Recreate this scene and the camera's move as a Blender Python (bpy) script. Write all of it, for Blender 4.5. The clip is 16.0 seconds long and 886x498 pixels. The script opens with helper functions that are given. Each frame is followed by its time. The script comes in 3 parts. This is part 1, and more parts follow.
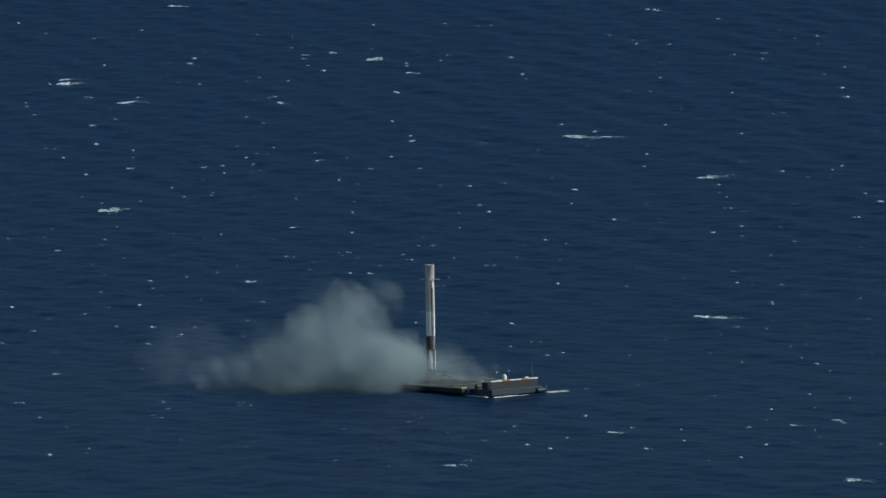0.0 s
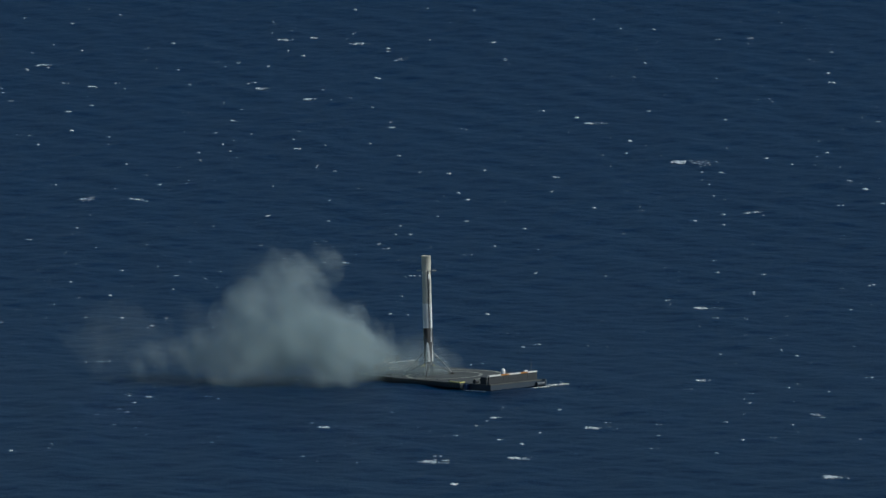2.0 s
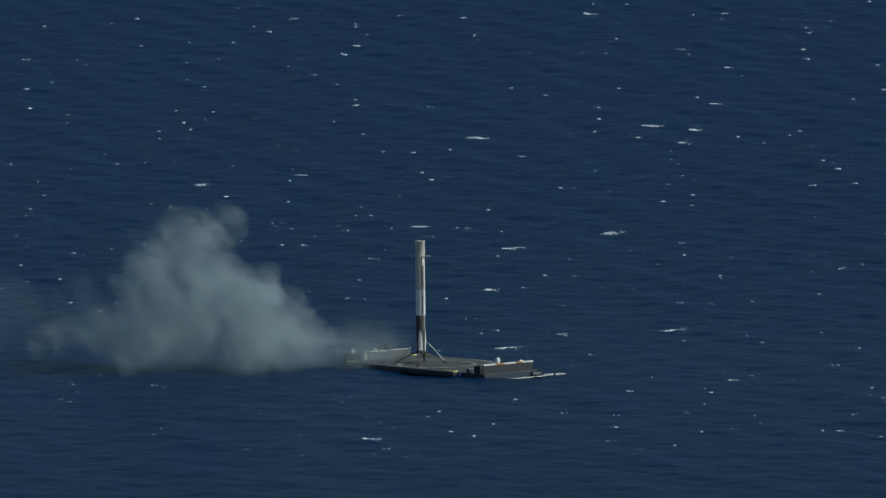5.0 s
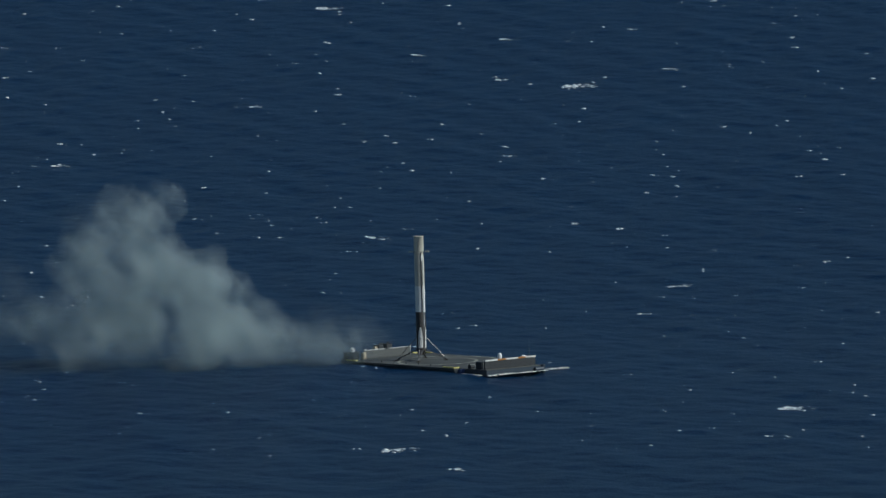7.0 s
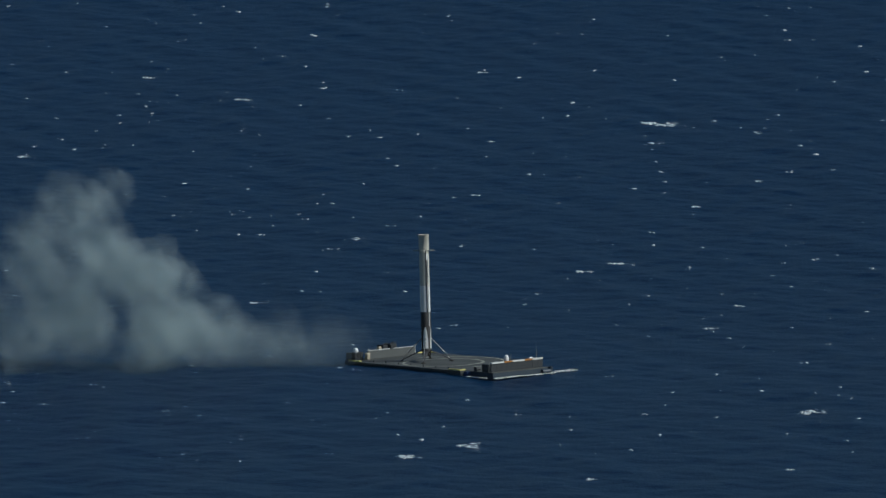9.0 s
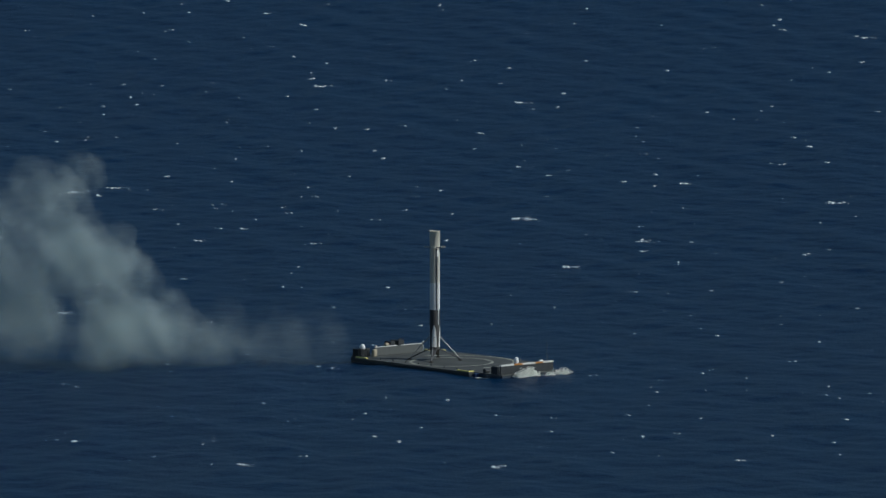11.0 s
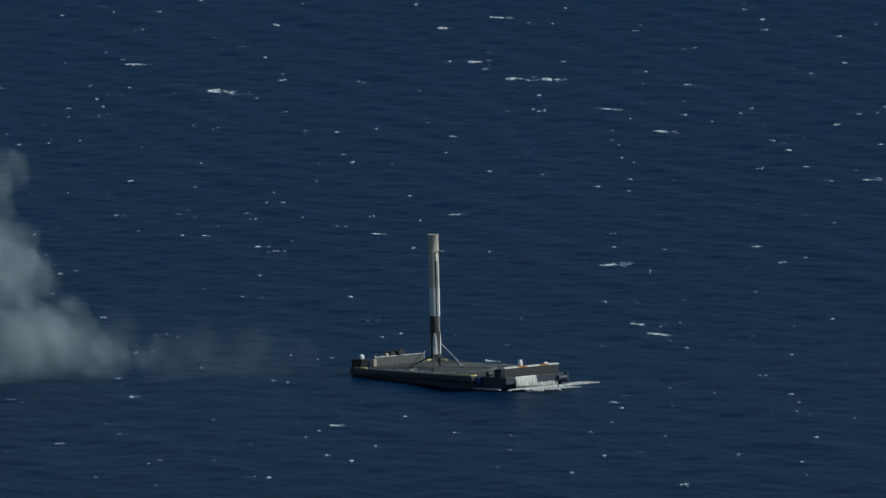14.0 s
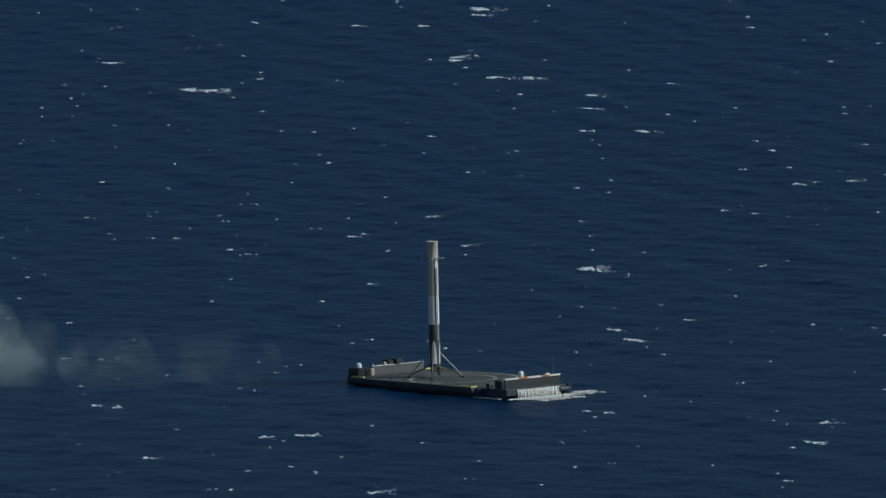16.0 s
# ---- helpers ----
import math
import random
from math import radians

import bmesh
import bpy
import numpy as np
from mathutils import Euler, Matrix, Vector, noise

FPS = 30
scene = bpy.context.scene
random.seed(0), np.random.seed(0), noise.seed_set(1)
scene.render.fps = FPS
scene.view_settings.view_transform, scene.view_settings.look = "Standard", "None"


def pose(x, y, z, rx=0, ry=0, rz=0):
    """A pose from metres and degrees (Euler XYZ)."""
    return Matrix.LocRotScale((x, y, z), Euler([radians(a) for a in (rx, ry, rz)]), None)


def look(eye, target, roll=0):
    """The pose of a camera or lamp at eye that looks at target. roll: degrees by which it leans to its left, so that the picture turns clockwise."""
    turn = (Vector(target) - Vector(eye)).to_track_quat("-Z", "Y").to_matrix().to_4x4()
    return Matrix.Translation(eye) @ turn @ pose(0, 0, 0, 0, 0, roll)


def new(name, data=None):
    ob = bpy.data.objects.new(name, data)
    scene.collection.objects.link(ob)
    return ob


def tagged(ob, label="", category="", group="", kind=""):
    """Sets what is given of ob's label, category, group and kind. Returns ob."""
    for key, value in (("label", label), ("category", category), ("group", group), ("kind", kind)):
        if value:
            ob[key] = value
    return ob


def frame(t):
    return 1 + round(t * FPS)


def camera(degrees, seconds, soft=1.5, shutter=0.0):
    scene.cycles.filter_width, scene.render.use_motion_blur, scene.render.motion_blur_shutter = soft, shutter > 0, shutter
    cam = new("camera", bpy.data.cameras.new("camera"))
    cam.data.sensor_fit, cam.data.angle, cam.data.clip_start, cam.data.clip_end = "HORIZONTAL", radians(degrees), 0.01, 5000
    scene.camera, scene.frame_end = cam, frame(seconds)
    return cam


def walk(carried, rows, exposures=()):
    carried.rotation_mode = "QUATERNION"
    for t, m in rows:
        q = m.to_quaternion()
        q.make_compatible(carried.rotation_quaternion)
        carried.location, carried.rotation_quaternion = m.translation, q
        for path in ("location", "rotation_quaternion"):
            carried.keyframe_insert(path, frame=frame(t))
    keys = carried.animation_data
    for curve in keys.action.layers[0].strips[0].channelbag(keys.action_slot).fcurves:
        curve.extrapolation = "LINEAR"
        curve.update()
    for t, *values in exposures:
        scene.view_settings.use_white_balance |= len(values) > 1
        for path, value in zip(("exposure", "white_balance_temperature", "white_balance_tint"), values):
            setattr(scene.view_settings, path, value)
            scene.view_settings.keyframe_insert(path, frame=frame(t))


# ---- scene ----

# camera: a long lens on an aircraft that closes in at about 25 m/s, 227 m above the sea
cam = camera(7.505, 16.0, soft=1.45)
AIM = [
    (0.0, 0.068, 3.590),
    (0.5, 0.073, 3.629),
    (1.0, 0.078, 3.660),
    (1.5, 0.085, 3.701),
    (2.0, 0.094, 3.738),
    (2.5, 0.107, 3.771),
    (3.0, 0.119, 3.812),
    (3.5, 0.136, 3.848),
    (4.0, 0.154, 3.889),
    (6.5, 0.170, 4.070),
    (7.0, 0.164, 4.091),
    (7.5, 0.156, 4.113),
    (8.0, 0.149, 4.132),
    (8.5, 0.140, 4.154),
    (9.0, 0.126, 4.185),
    (11.5, 0.055, 4.321),
    (12.0, 0.051, 4.342),
    (12.5, 0.050, 4.361),
    (13.0, 0.053, 4.377),
    (13.5, 0.053, 4.392),
    (14.0, 0.056, 4.399),
    (14.5, 0.062, 4.400),
    (15.0, 0.067, 4.414),
    (15.5, 0.069, 4.424),
    (16.0, 0.070, 4.435),
]  # seconds, pan, tilt down


def eye(t):
    return (-0.1 * (t - 9), -2500 * (1 - 0.010108 * (t - 9)), 227.5)


# how far the barge rides above or below its mean float, in metres
HEAVE = [(0, -0.3), (3.5, -0.35), (6.5, -1.0), (7, -1.1), (9, -1.0), (11.5, -1.1), (12.5, -0.6), (13, 0.0), (13.5, 0.6), (14, 1.0), (14.5, 1.05), (15, 0.8), (16, 0.3)]


def heave(t):
    return float(np.interp(t, [a for a, _ in HEAVE], [b for _, b in HEAVE]))


walk(cam, [(t, pose(*eye(t), 90 - (tilt - 0.0229 * heave(t)), 0, -pan)) for t, pan, tilt in AIM], exposures=[(0, -0.08, 5750, 4), (8, -0.16, 5750, 4), (16, -0.3, 5750, 4)])

# the barge's roll and pitch in the swell: seconds, degrees about x, degrees about y
ROLL = [
    (0.0, -0.18, -1.00),
    (0.5, 0.07, -1.34),
    (1.0, 0.40, -1.48),
    (1.5, 0.55, -1.49),
    (2.0, 0.63, -1.44),
    (2.5, 0.65, -1.14),
    (3.0, 0.58, -0.81),
    (3.5, 0.38, -0.62),
    (4.0, 0.28, -0.34),
    (6.5, -0.19, -1.35),
    (7.0, -0.27, -1.58),
    (7.5, -0.29, -1.66),
    (8.0, -0.29, -1.71),
    (8.5, -0.10, -1.58),
    (9.0, 0.21, -1.48),
    (11.5, 0.97, 0.13),
    (12.0, 0.73, -0.04),
    (12.5, 0.42, -0.35),
    (13.0, -0.01, -0.77),
    (13.5, -0.47, -1.15),
    (14.0, -0.82, -1.43),
    (14.5, -0.96, -1.61),
    (15.0, -0.83, -1.69),
    (15.5, -0.58, -1.58),
    (16.0, -0.30, -1.29),
]

# ---- light ----
SUN_AZ, SUN_EL = 105, 36
world = bpy.data.worlds.new("world")
scene.world = world
world.use_nodes = True
wn = world.node_tree.nodes
sky = wn.new("ShaderNodeTexSky")
sky.sky_type, sky.sun_disc = "NISHITA", False
sky.sun_elevation, sky.sun_rotation = radians(SUN_EL), radians(SUN_AZ)
sky.air_density, sky.dust_density, sky.ozone_density = 1.0, 0.5, 1.5
wn["Background"].inputs[1].default_value = 0.048
world.node_tree.links.new(sky.outputs[0], wn["Background"].inputs[0])
sun = new("sun", bpy.data.lights.new("sun", "SUN"))
sun.data.energy, sun.data.angle, sun.data.color = 3.15, radians(0.6), (1.0, 0.95, 0.86)
sd = Vector((math.sin(radians(SUN_AZ)) * math.cos(radians(SUN_EL)), math.cos(radians(SUN_AZ)) * math.cos(radians(SUN_EL)), math.sin(radians(SUN_EL))))
sun.matrix_world = look(sd * 900, (0, 0, 0))


# ---- materials ----
def material(name):
    m = bpy.data.materials.new(name)
    m.use_nodes = True
    nt = m.node_tree
    return m, nt, nt.nodes["Principled BSDF"]


def mixed(nt, fac, a, b):
    n = nt.nodes.new("ShaderNodeMix")
    n.data_type = "RGBA"
    for s, v in ((0, fac), (6, a), (7, b)):
        if hasattr(v, "default_value") or hasattr(v, "is_output"):
            nt.links.new(v, n.inputs[s])
        else:
            n.inputs[s].default_value = v if s == 0 else (*v, 1)
    return n.outputs[2]


def noisy(nt, scale, lo, hi, detail=5, coord="Object", stretch=(1, 1, 1)):
    tc = nt.nodes.new("ShaderNodeTexCoord")
    mp = nt.nodes.new("ShaderNodeMapping")
    mp.inputs["Scale"].default_value = stretch
    no = nt.nodes.new("ShaderNodeTexNoise")
    no.inputs["Scale"].default_value, no.inputs["Detail"].default_value = scale, detail
    ramp = nt.nodes.new("ShaderNodeMapRange")
    ramp.inputs[1].default_value, ramp.inputs[2].default_value = lo, hi
    nt.links.new(tc.outputs[coord], mp.inputs[0])
    nt.links.new(mp.outputs[0], no.inputs["Vector"])
    nt.links.new(no.outputs[0], ramp.inputs[0])
    return ramp.outputs[0]


def bumped(nt, bsdf, height, strength, distance):
    b = nt.nodes.new("ShaderNodeBump")
    b.inputs["Strength"].default_value, b.inputs["Distance"].default_value = strength, distance
    nt.links.new(height, b.inputs["Height"])
    nt.links.new(b.outputs[0], bsdf.inputs["Normal"])


def worn(name, base, stain, scale=0.6, amount=(0.45, 0.75), rough=0.6, metal=0.0, stretch=(1, 1, 1), fine=6.0):
    """A paint or metal with large stains, fine grain and a slight relief."""
    m, nt, p = material(name)
    a = noisy(nt, scale, *amount, 6, stretch=stretch)
    g = noisy(nt, fine, 0.3, 0.7, 3)
    c = mixed(nt, a, base, stain)
    dark = tuple(v * 0.75 for v in base)
    f = nt.nodes.new("ShaderNodeMath")
    f.operation = "MULTIPLY"
    f.inputs[1].default_value = 0.35
    nt.links.new(g, f.inputs[0])
    nt.links.new(mixed(nt, f.outputs[0], (0, 0, 0), dark), p.inputs["Base Color"])
    mix = p.inputs["Base Color"].links[0].from_node
    nt.links.new(c, mix.inputs[6])
    p.inputs["Roughness"].default_value, p.inputs["Metallic"].default_value = rough, metal
    bumped(nt, p, g, 0.3, 0.02)
    return m


WHITE = worn("booster_white", (0.86, 0.86, 0.82), (0.66, 0.64, 0.58), 0.35, (0.45, 0.8), 0.45, stretch=(1.5, 1.5, 0.25))
TAN = worn("sooty_white", (0.64, 0.61, 0.51), (0.42, 0.395, 0.325), 0.5, (0.35, 0.75), 0.5, stretch=(1.5, 1.5, 0.2))
SOOT = worn("soot_black", (0.045, 0.043, 0.042), (0.09, 0.085, 0.08), 0.6, (0.4, 0.8), 0.7, stretch=(1.5, 1.5, 0.3))
CARBON = worn("carbon_leg", (0.03, 0.03, 0.032), (0.08, 0.078, 0.075), 0.9, (0.45, 0.8), 0.45)
STEEL = worn("strut_metal", (0.26, 0.26, 0.25), (0.13, 0.125, 0.12), 1.2, (0.4, 0.8), 0.4, 0.6)
DARKMETAL = worn("engine_metal", (0.06, 0.055, 0.05), (0.12, 0.09, 0.06), 1.5, (0.4, 0.8), 0.4, 0.8)
HULL = worn("hull_black", (0.033, 0.049, 0.068), (0.048, 0.058, 0.067), 0.3, (0.5, 0.85), 0.5, stretch=(1, 1, 0.3))
DECK = worn("deck_steel", (0.096, 0.102, 0.094), (0.050, 0.054, 0.052), 0.09, (0.35, 0.7), 0.75, fine=2.0)
WALLGREY = worn("wall_grey", (0.105, 0.112, 0.108), (0.072, 0.075, 0.072), 0.3, (0.4, 0.8), 0.65, stretch=(1, 1, 0.3))
DARKPAINT = worn("dark_paint", (0.030, 0.034, 0.038), (0.050, 0.053, 0.054), 0.7, (0.45, 0.8), 0.6)
PALE = worn("pale_paint", (0.75, 0.75, 0.7), (0.5, 0.46, 0.4), 0.8, (0.5, 0.85), 0.5)
RADOME = worn("radome_white", (0.82, 0.83, 0.82), (0.65, 0.65, 0.62), 1.0, (0.5, 0.9), 0.35)
ORANGE = worn("orange_paint", (0.45, 0.20, 0.045), (0.28, 0.14, 0.05), 0.9, (0.45, 0.85), 0.55)
YELLOW = worn("yellow_paint", (0.80, 0.70, 0.22), (0.50, 0.43, 0.16), 0.8, (0.4, 0.8), 0.6)
RINGPAINT = worn("worn_ring_paint", (0.44, 0.45, 0.36), (0.16, 0.165, 0.145), 0.25, (0.35, 0.7), 0.7)
BLUE = worn("blue_paint", (0.018, 0.045, 0.13), (0.015, 0.03, 0.06), 0.8, (0.5, 0.85), 0.5)
TANBOX = worn("tan_canvas", (0.48, 0.42, 0.30), (0.28, 0.24, 0.18), 0.8, (0.4, 0.8), 0.8)


def foam_material(name, bright, thin, relief, soft=0.0):
    m, nt, p = material(name)
    a = noisy(nt, 0.9, 0.35, 0.65, 6)
    nt.links.new(mixed(nt, a, bright, thin), p.inputs["Base Color"])
    p.inputs["Roughness"].default_value = 0.8
    bumped(nt, p, noisy(nt, 3.0, 0.2, 0.8, 4), relief, 0.12)
    if soft:
        g, mix = nt.nodes.new("ShaderNodeBsdfTranslucent"), nt.nodes.new("ShaderNodeMixShader")
        mix.inputs[0].default_value = soft
        nt.links.new(p.inputs["Base Color"].links[0].from_socket, g.inputs["Color"])
        nt.links.new(p.outputs[0], mix.inputs[1])
        nt.links.new(g.outputs[0], mix.inputs[2])
        nt.links.new(mix.outputs[0], nt.nodes["Material Output"].inputs[0])
    return m


FOAM = foam_material("sea_foam", (0.82, 0.86, 0.86), (0.34, 0.45, 0.52), 0.4)
THIN_FOAM = foam_material("thin_foam", (0.42, 0.51, 0.55), (0.15, 0.24, 0.31), 0.3)
SPRAY = foam_material("white_spray", (0.93, 0.93, 0.86), (0.86, 0.88, 0.83), 0.1, 0.25)


def water_material():
    m, nt, p = material("deep_sea_water")
    a = noisy(nt, 0.012, 0.35, 0.65, 4, stretch=(1.0, 0.35, 1))
    b = noisy(nt, 0.22, 0.2, 0.8, 5, stretch=(1.0, 0.5, 1))
    c = mixed(nt, a, (0.0012, 0.0195, 0.0575), (0.0015, 0.0225, 0.0635))
    nt.links.new(mixed(nt, b, (0.001, 0.0168, 0.0515), (0, 0, 0)), p.inputs["Base Color"])
    nt.links.new(c, p.inputs["Base Color"].links[0].from_node.inputs[7])
    p.inputs["Roughness"].default_value, p.inputs["IOR"].default_value = 0.32, 1.33
    p.inputs["Specular IOR Level"].default_value = 0.05
    s = nt.nodes.new("ShaderNodeMath")
    s.operation = "ADD"
    nt.links.new(noisy(nt, 0.3, 0.0, 1.0, 6, stretch=(1.0, 0.5, 1)), s.inputs[0])
    nt.links.new(noisy(nt, 1.1, 0.0, 1.0, 4, stretch=(1.0, 0.5, 1)), s.inputs[1])
    bumped(nt, p, s.outputs[0], 1.0, 0.42)
    return m


WATER = water_material()


def smoke_material(name, density):
    """A thin veil of smoke; many veils lie one behind the other in each puff."""
    m, nt, p = material(name)
    d, g = nt.nodes.new("ShaderNodeBsdfDiffuse"), nt.nodes.new("ShaderNodeBsdfTranslucent")
    clear = nt.nodes.new("ShaderNodeBsdfTransparent")
    col = mixed(nt, noisy(nt, 1.6, 0.35, 0.65, 3), (0.62, 0.705, 0.69), (0.52, 0.63, 0.65))
    for n in (d, g):
        nt.links.new(col, n.inputs["Color"])
    both, mix = nt.nodes.new("ShaderNodeMixShader"), nt.nodes.new("ShaderNodeMixShader")
    both.inputs[0].default_value = 0.45
    nt.links.new(d.outputs[0], both.inputs[1])
    nt.links.new(g.outputs[0], both.inputs[2])
    thick = noisy(nt, 1.7, 0.32, 0.74, 6)
    f = nt.nodes.new("ShaderNodeMath")
    f.operation = "MULTIPLY_ADD"
    f.inputs[1].default_value, f.inputs[2].default_value = density, 0.0
    nt.links.new(thick, f.inputs[0])
    nt.links.new(f.outputs[0], mix.inputs[0])
    nt.links.new(clear.outputs[0], mix.inputs[1])
    nt.links.new(both.outputs[0], mix.inputs[2])
    nt.links.new(mix.outputs[0], nt.nodes["Material Output"].inputs[0])
    nt.nodes.remove(p)
    return m


SMOKE = smoke_material("smoke", 0.047)
THIN_SMOKE = smoke_material("thin_smoke", 0.02)
HAZE = smoke_material("smoke_haze", 0.012)


# ---- mesh helpers ----
def part(name, bm, mat, parent=None, label="", smooth=False):
    """Links a bmesh as one mesh object under a thing or a part."""
    me = bpy.data.meshes.new(name)
    bm.to_mesh(me)
    bm.free()
    if smooth:
        me.polygons.foreach_set("use_smooth", [True] * len(me.polygons))
    me.materials.append(mat)
    ob = new(name, me)
    ob.parent = parent
    if label:
        tagged(ob, label)
    return ob


def shared(name, ob, m, parent):
    """Another part on the same mesh, at the pose m."""
    o = new(name, ob.data)
    o.parent, o.matrix_basis = parent, m
    return o


def add_box(bm, x0, x1, y0, y1, z0, z1, bevel=0.0, m=Matrix()):
    r = bmesh.ops.create_cube(bm, size=1, matrix=m @ Matrix.Translation(((x0 + x1) / 2, (y0 + y1) / 2, (z0 + z1) / 2)) @ Matrix.Diagonal((x1 - x0, y1 - y0, z1 - z0, 1)))
    if bevel:
        es = list({e for v in r["verts"] for e in v.link_edges})
        bmesh.ops.bevel(bm, geom=es, offset=bevel, segments=1, affect="EDGES")
    return bm


def box(*a, **k):
    return add_box(bmesh.new(), *a, **k)


def add_rod(bm, a, b, r0, r1=None, n=10, caps=True):
    a, b = Vector(a), Vector(b)
    d = b - a
    m = Matrix.Translation((a + b) / 2) @ d.to_track_quat("Z", "Y").to_matrix().to_4x4()
    bmesh.ops.create_cone(bm, cap_ends=caps, segments=n, radius1=r0, radius2=r0 if r1 is None else r1, depth=d.length, matrix=m)
    return bm


def rod(*a, **k):
    return add_rod(bmesh.new(), *a, **k)


def lathe(profile, n=48, closed=False):
    """A body of revolution about z; profile: radius, height."""
    bm = bmesh.new()
    rings = [[bm.verts.new((r * math.cos(2 * math.pi * i / n), r * math.sin(2 * math.pi * i / n), z)) for i in range(n)] for r, z in profile]
    pairs = list(zip(rings, rings[1:])) + ([(rings[-1], rings[0])] if closed else [])
    for p, q in pairs:
        for i in range(n):
            bm.faces.new((p[i], p[(i + 1) % n], q[(i + 1) % n], q[i]))
    return bm


def ring(r0, r1, z0, z1, a0=0, a1=360, n=96, keep=None):
    """A flat band on the deck, as a solid; keep(x, y) tells which pieces lie on the deck."""
    bm = bmesh.new()
    for i in range(n):
        t0, t1 = radians(a0 + (a1 - a0) * i / n), radians(a0 + (a1 - a0) * (i + 1) / n)
        tm, rm = (t0 + t1) / 2, (r0 + r1) / 2
        if keep and not keep(rm * math.cos(tm), rm * math.sin(tm)):
            continue
        v = [bm.verts.new((r * math.cos(t), r * math.sin(t), z)) for z in (z0, z1) for r, t in ((r0, t0), (r1, t0), (r1, t1), (r0, t1))]
        for f in ((4, 5, 6, 7), (0, 1, 5, 4), (1, 2, 6, 5), (2, 3, 7, 6), (3, 0, 4, 7)):
            bm.faces.new([v[k] for k in f])
    bmesh.ops.remove_doubles(bm, verts=bm.verts, dist=0.001)
    return bm


# ---- the sea ----
rng = random.Random(4)
WAVES = []
for i in range(34):
    length = 9 * (7.5 ** (i / 33)) * rng.uniform(0.9, 1.1)
    way = math.pi + rng.gauss(0, 0.95)
    k = 2 * math.pi / length
    WAVES.append((k * math.cos(way), k * math.sin(way), rng.uniform(0, 6.283), 0.0024 * length * rng.uniform(0.6, 1.3)))
SEA_V = -5.0  # the swell runs towards -x


def rise(y):
    """The far sea lifts slightly, so that it closes the view within the lens's reach."""
    return 105 * np.maximum(0, (np.asarray(y, float) - 100) / 2075) ** 1.5


def sea_z(x, y):
    x, y = np.asarray(x, float), np.asarray(y, float)
    z = rise(np.minimum(y, 2900))
    for kx, ky, ph, am in WAVES:
        s = np.sin(kx * x + ky * y + ph)
        z = z + am * (s + 0.25 * (s * s - 0.5))
    return z


def build_sea():
    xs = np.concatenate([-np.array([9000, 5000, 2500, 1200, 800, 600]), np.arange(-470, 551, 1.7), np.array([600, 800, 1200, 2500, 5000, 9000])])
    ys = np.concatenate([-np.array([9000, 6000, 4000, 3000, 2000, 1400, 1000, 800, 650]), np.arange(-560, 900, 2.6), np.arange(900, 2900, 4.2), np.array([3000, 3500, 5000, 9000])])
    X, Y = np.meshgrid(xs, ys)
    Z = sea_z(X, Y)
    nx, ny = len(xs), len(ys)
    me = bpy.data.meshes.new("water")
    me.vertices.add(nx * ny)
    me.vertices.foreach_set("co", np.stack([X, Y, Z], -1).astype(np.float32).ravel())
    i = np.arange(nx * ny).reshape(ny, nx)
    q = np.stack([i[:-1, :-1], i[:-1, 1:], i[1:, 1:], i[1:, :-1]], -1).reshape(-1)
    n = len(q) // 4
    me.loops.add(len(q))
    me.loops.foreach_set("vertex_index", q.astype(np.int32))
    me.polygons.add(n)
    me.polygons.foreach_set("loop_start", np.arange(0, 4 * n, 4, dtype=np.int32))
    me.polygons.foreach_set("loop_total", np.full(n, 4, dtype=np.int32))
    me.update(calc_edges=True)
    me.polygons.foreach_set("use_smooth", np.ones(n, dtype=bool))
    me.materials.append(WATER)
    return tagged(new("water", me), "deep blue open sea with short wind waves", "sea", kind="structure")


sea = build_sea()


# ---- the landing barge ----
CENTRE = pose(5.6, -7.0, 0, 0, 0, -50)  # its x runs along the barge, its y across
TOP = 2.8  # the deck over the water


